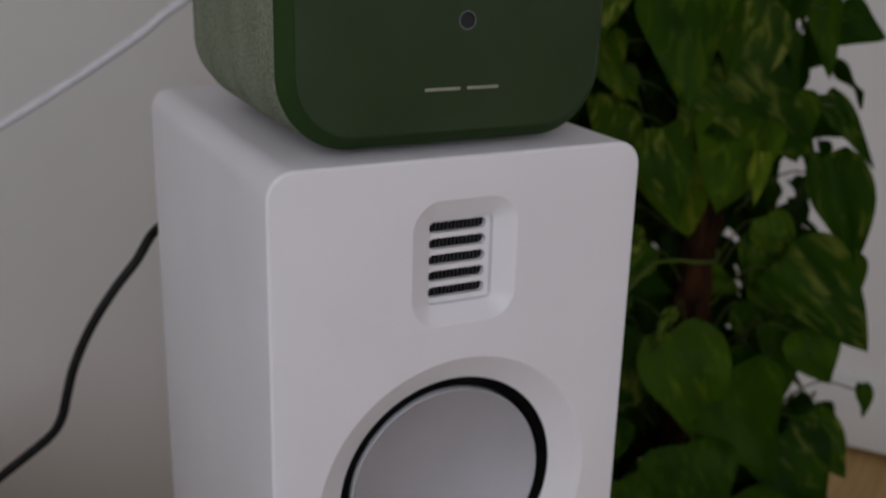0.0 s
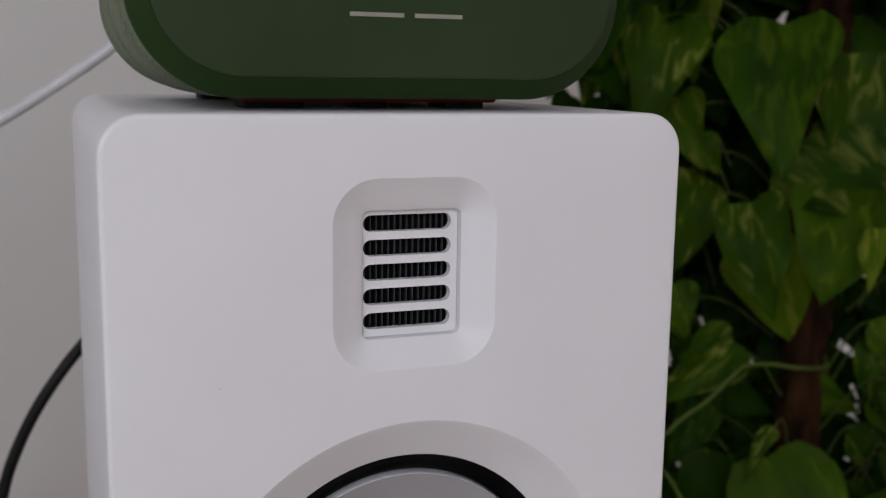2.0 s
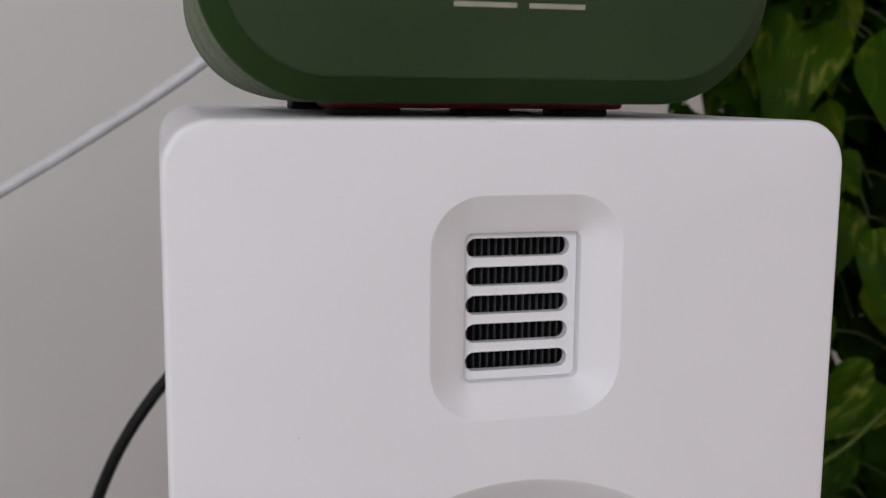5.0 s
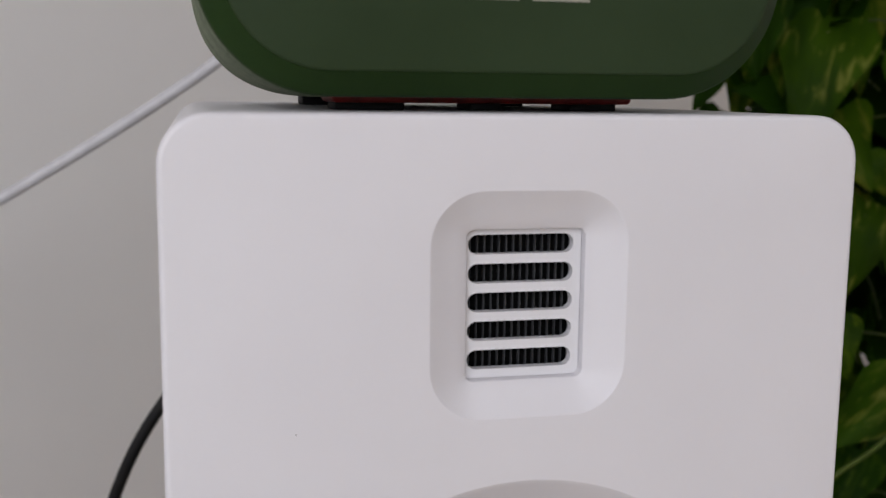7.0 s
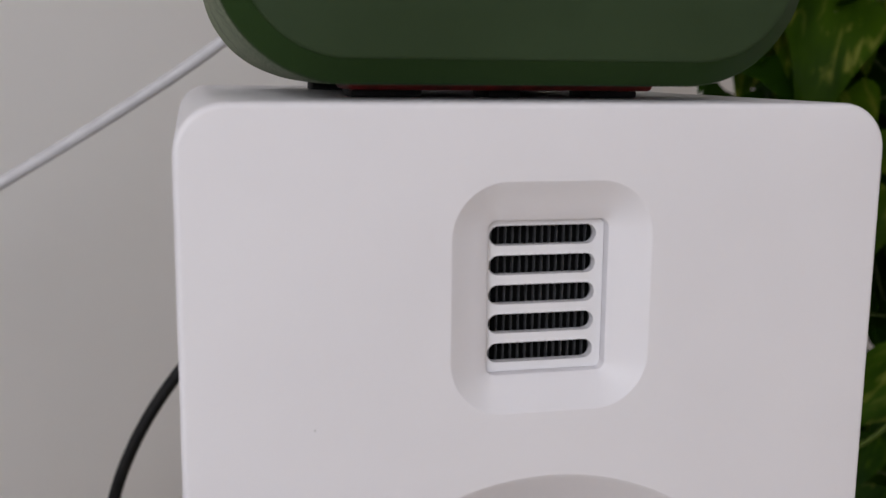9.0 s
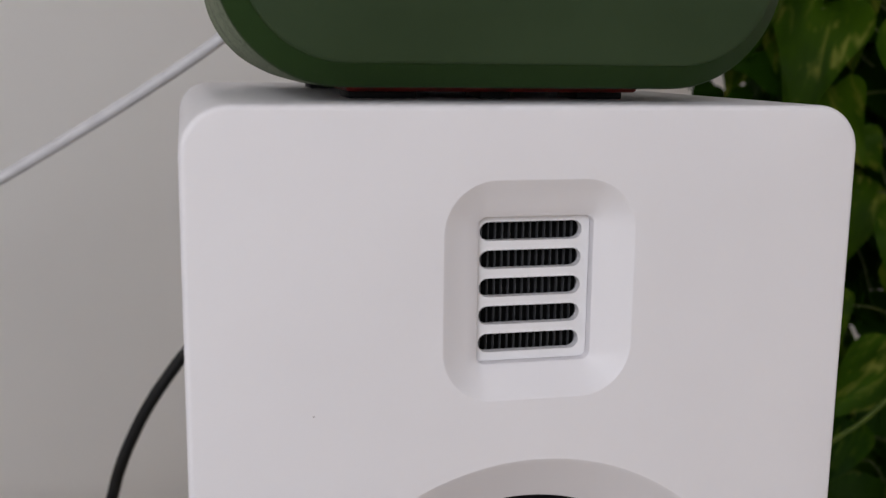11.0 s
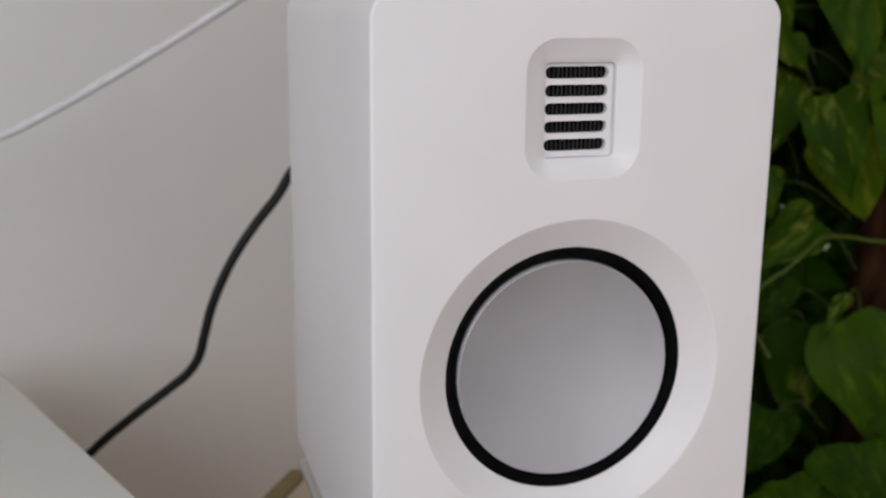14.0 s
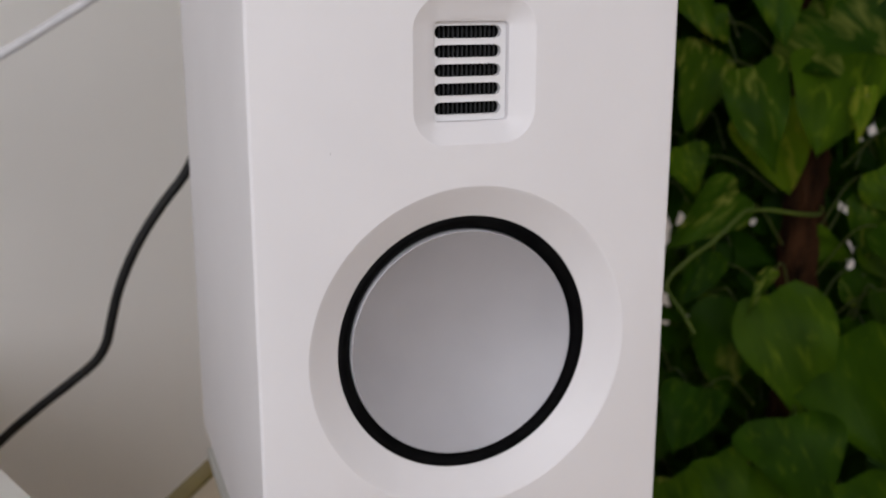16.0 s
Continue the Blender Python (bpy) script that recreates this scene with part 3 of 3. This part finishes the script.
def climbing_plant():
    pl = thing("climbing_plant", pose(0, 0, 0), "tall climbing pothos with variegated green leaves on a coir pole", "plant")
    bm = bmesh.new()
    prev = None
    for i in range(260):
        z = -0.36 + 1.3 * i / 259
        cur = []
        for k in range(20):
            a = 2 * math.pi * k / 20
            r = 0.016 + 0.007 * noise.noise((3 * math.cos(a), 3 * math.sin(a), z * 30)) + 0.003 * noise.noise((9 * math.cos(a), 9 * math.sin(a), z * 130))
            cur.append(bm.verts.new((POLE.x + r * math.cos(a), POLE.y + r * math.sin(a), z)))
        if prev:
            loft(bm, prev, cur)
        prev = cur
    part("coir_pole", bm, M_POLE, pl, "reddish brown coir pole", smooth=80)
    bm = bmesh.new()
    prev = None
    for r, z in ((0.085, Z0 - 0.012), (0.1, -0.5), (0.125, -0.36), (0.13, -0.345), (0.122, -0.342), (0.116, -0.37)):
        cur = [bm.verts.new((POLE.x + r * math.cos(2 * math.pi * k / 40), POLE.y + r * math.sin(2 * math.pi * k / 40), z)) for k in range(40)]
        if prev:
            loft(bm, prev, cur)
        prev = cur
    part("pot", bm, M_POT, pl, "dark plant pot")
    bm = bmesh.new()
    bmesh.ops.create_cone(bm, cap_ends=True, segments=40, radius1=0.117, radius2=0.117, depth=0.03, matrix=Matrix.Translation((POLE.x, POLE.y, -0.38)))
    part("soil", bm, M_SOIL, pl)
    # the large leaves in front
    tall_leaves = [
        ((0.376, 0.323, 0.321), (0.343, 0.276, 0.227), 0.072, 0),
        ((0.409, 0.330, 0.247), (0.464, 0.249, 0.188), 0.090, 1),
        ((0.414, 0.304, 0.206), (0.380, 0.270, 0.137), 0.070, 0),
        ((0.353, 0.320, 0.199), (0.342, 0.276, 0.135), 0.049, 1),
        ((0.408, 0.254, 0.188), (0.385, 0.232, 0.155), 0.017, 2),
        ((0.498, 0.275, 0.174), (0.499, 0.222, 0.081), 0.049, 1),
        ((0.524, 0.310, 0.220), (0.544, 0.260, 0.163), 0.022, 1),
        ((0.540, 0.323, 0.286), (0.562, 0.285, 0.272), 0.040, 0),
        ((0.519, 0.317, 0.306), (0.505, 0.292, 0.241), 0.028, 0),
        ((0.458, 0.277, 0.080), (0.503, 0.201, 0.019), 0.073, 1),
        ((0.483, 0.258, 0.021), (0.486, 0.222, -0.015), 0.051, 0),
        ((0.471, 0.305, 0.116), (0.480, 0.277, 0.078), 0.038, 0),
        ((0.481, 0.340, 0.319), (0.442, 0.318, 0.261), 0.055, 0),
    ]
    low_leaves = [
        ((0.372, 0.311, 0.017), (0.388, 0.236, -0.080), 0.071, 0),
        ((0.423, 0.277, -0.012), (0.414, 0.210, -0.094), 0.081, 0),
        ((0.366, 0.258, -0.066), (0.363, 0.211, -0.124), 0.078, 0),
        ((0.314, 0.312, -0.055), (0.281, 0.291, -0.098), 0.054, 0),
        ((0.310, 0.280, -0.102), (0.308, 0.238, -0.138), 0.047, 0),
        ((0.488, 0.243, -0.055), (0.496, 0.200, -0.104), 0.047, 1),
        ((0.572, 0.261, -0.050), (0.564, 0.245, -0.077), 0.015, 0),
        ((0.444, 0.238, -0.068), (0.457, 0.181, -0.118), 0.064, 1),
        ((0.348, 0.319, 0.102), (0.287, 0.309, 0.062), 0.041, 1),
        ((0.376, 0.304, 0.039), (0.344, 0.297, 0.011), 0.012, 1),
        ((0.466, 0.308, -0.031), (0.478, 0.272, -0.070), 0.052, 0),
        ((0.276, 0.287, -0.120), (0.271, 0.248, -0.152), 0.053, 0),
        ((0.364, 0.255, -0.124), (0.315, 0.219, -0.160), 0.065, 0),
        ((0.424, 0.254, -0.129), (0.424, 0.210, -0.171), 0.067, 0),
    ]
    side_leaves = [
        ((0.311, 0.367, 0.328), (0.272, 0.326, 0.261), 0.053, 1),
        ((0.325, 0.371, 0.270), (0.324, 0.337, 0.223), 0.035, 2),
        ((0.355, 0.378, 0.210), (0.324, 0.352, 0.153), 0.050, 1),
        ((0.287, 0.404, 0.360), (0.260, 0.369, 0.288), 0.055, 1),
        ((0.307, 0.448, 0.324), (0.284, 0.422, 0.266), 0.035, 1),
        ((0.297, 0.388, 0.324), (0.275, 0.365, 0.285), 0.025, 2),
        ((0.335, 0.404, 0.351), (0.332, 0.363, 0.289), 0.051, 2),
        ((0.336, 0.363, 0.238), (0.347, 0.345, 0.219), 0.024, 2),
        ((0.329, 0.377, 0.130), (0.336, 0.355, 0.095), 0.037, 0),
        ((0.433, 0.342, 0.055), (0.458, 0.317, 0.032), 0.033, 0),
        ((0.351, 0.368, 0.043), (0.326, 0.355, -0.000), 0.033, 0),
        ((0.480, 0.314, 0.094), (0.458, 0.298, 0.046), 0.042, 1),
        ((0.474, 0.321, 0.030), (0.488, 0.295, -0.009), 0.043, 1),
    ]
    for i, (b, t, w, look_of) in enumerate(tall_leaves + low_leaves + side_leaves):
        b = Vector(b).lerp(t, 0.13)
        facing = Vector((-0.55 + 0.3 * math.sin(3.1 * i), -0.75 + 0.25 * math.cos(2.3 * i), 0.3 + 0.25 * math.sin(1.7 * i)))
        add_leaf(pl, b, t, w * 1.06, i, facing, 0.09, blades=(LEAVES, MARBLED, LIME)[look_of])
    for path in (((0.284, 0.273, 0.005), (0.276, 0.280, 0.022), (0.267, 0.288, 0.040), (0.283, 0.287, 0.058), (0.303, 0.284, 0.072), (0.319, 0.282, 0.087), (0.330, 0.284, 0.094)),
                 ((0.330, 0.284, 0.094), (0.355, 0.287, 0.092), (0.377, 0.286, 0.088), (0.402, 0.290, 0.085), (0.425, 0.315, 0.084))):
        part("vine", tube(path, 0.0015, 8), M_VINE, pl, "yellow-green vine", smooth=80)
    # the rest, winding up the pole; the crown leans towards the wall
    rnd = random.Random(11)
    for i in range(330):
        z = -0.32 + 1.0 * (i + rnd.random()) / 330
        a = i * 2.39996 + rnd.uniform(-0.4, 0.4)
        out = Vector((math.cos(a), math.sin(a), 0))
        r = 0.16 * math.sqrt(rnd.uniform(0.05, 1.0))
        base = POLE + out * r + Vector((-0.012, 0.025, z))
        if (base - POLE).dot(FRONT) > (0.03 if rnd.random() < 0.7 else -0.02) and -0.13 < z < 0.37:      # here the leaves above stand
            continue
        if z > -0.1 and (base - POLE).dot(SIDE) > (0.12 if z < 0.14 else 0.082 if z < 0.3 else 0.1):
            continue
        if (base - POLE).dot(FRONT) > 0 and abs((base - POLE).cross(FRONT).z) < 0.007 and -0.13 < z < 0.2:      # the pole lies bare
            continue
        if in_gap(base + Vector((0, 0, -0.02)), 0.016):
            continue
        size = rnd.choice((0.036, 0.044, 0.052, 0.062, 0.072)) * rnd.uniform(0.9, 1.1)
        lean = (out * rnd.uniform(0.1, 0.7) + Vector((rnd.uniform(-0.4, 0.4), rnd.uniform(-0.4, 0.4), -1))).normalized()
        add_leaf(pl, base, base + lean * size, size * rnd.uniform(0.82, 1.05), i, out + Vector((-0.25 + rnd.uniform(-0.5, 0.5), -0.3 + rnd.uniform(-0.5, 0.5), rnd.uniform(0.0, 0.8))), 0.03, rnd.choice((LEAVES, LEAVES, LEAVES, MARBLED, MARBLED, LIME)))

    # the small inner leaves close round the pole
    verts, faces = [], []
    for i in range(1900):
        z = -0.32 + 1.0 * rnd.random()
        a = rnd.uniform(0, 2 * math.pi)
        out = Vector((math.cos(a), math.sin(a), 0))
        base = POLE + out * rnd.uniform(0.025, 0.14) + Vector((-0.012, 0.025, z))
        if 800 <= i < 950:      # trailing leaves between pole and wall, added where the wall lies in shadow
            base = Vector((rnd.uniform(0.25, 0.39), rnd.uniform(0.38, 0.49), rnd.uniform(0.2, 0.62)))
        if i >= 950:      # leaves added to hide the wall and give deep shade behind the pole
            back = Vector((-FRONT.y, FRONT.x, 0)) * rnd.uniform(-0.16, 0.16) - FRONT * rnd.uniform(0.035, 0.13)
            base = POLE + back + Vector((0, 0, z))
            if z > -0.1 and back.dot(SIDE) > (0.125 if z < 0.14 else 0.082):
                continue
        elif i < 800 and (base - POLE).dot(FRONT) > -0.015 and -0.13 < z < 0.37:
            continue
        way = Vector((rnd.uniform(-1, 1), rnd.uniform(-1, 1), rnd.uniform(-1.4, 0.2))).normalized()
        if in_gap(base + way * 0.02, 0.017):
            continue
        side = way.cross(out + Vector((0, 0, 0.3))).normalized()
        up = side.cross(way)
        size = rnd.uniform(0.03, 0.062)
        me = LEAVES[i % len(LEAVES)]
        n = len(verts)
        verts += [base + size * (v.co.x * 0.9 * side + v.co.y * way + v.co.z * up) for v in me.vertices]
        faces += [[n + q for q in p.vertices] for p in me.polygons]
    me = bpy.data.meshes.new("inner_foliage")
    me.from_pydata(verts, [], faces)
    me.materials.append(M_LEAF)
    me.polygons.foreach_set("use_smooth", [True] * len(me.polygons))
    inner = new("inner_foliage", me)
    inner.parent = pl
    tagged(inner, "small inner leaves, many added to darken the gaps", kind="stuff")


climbing_plant()
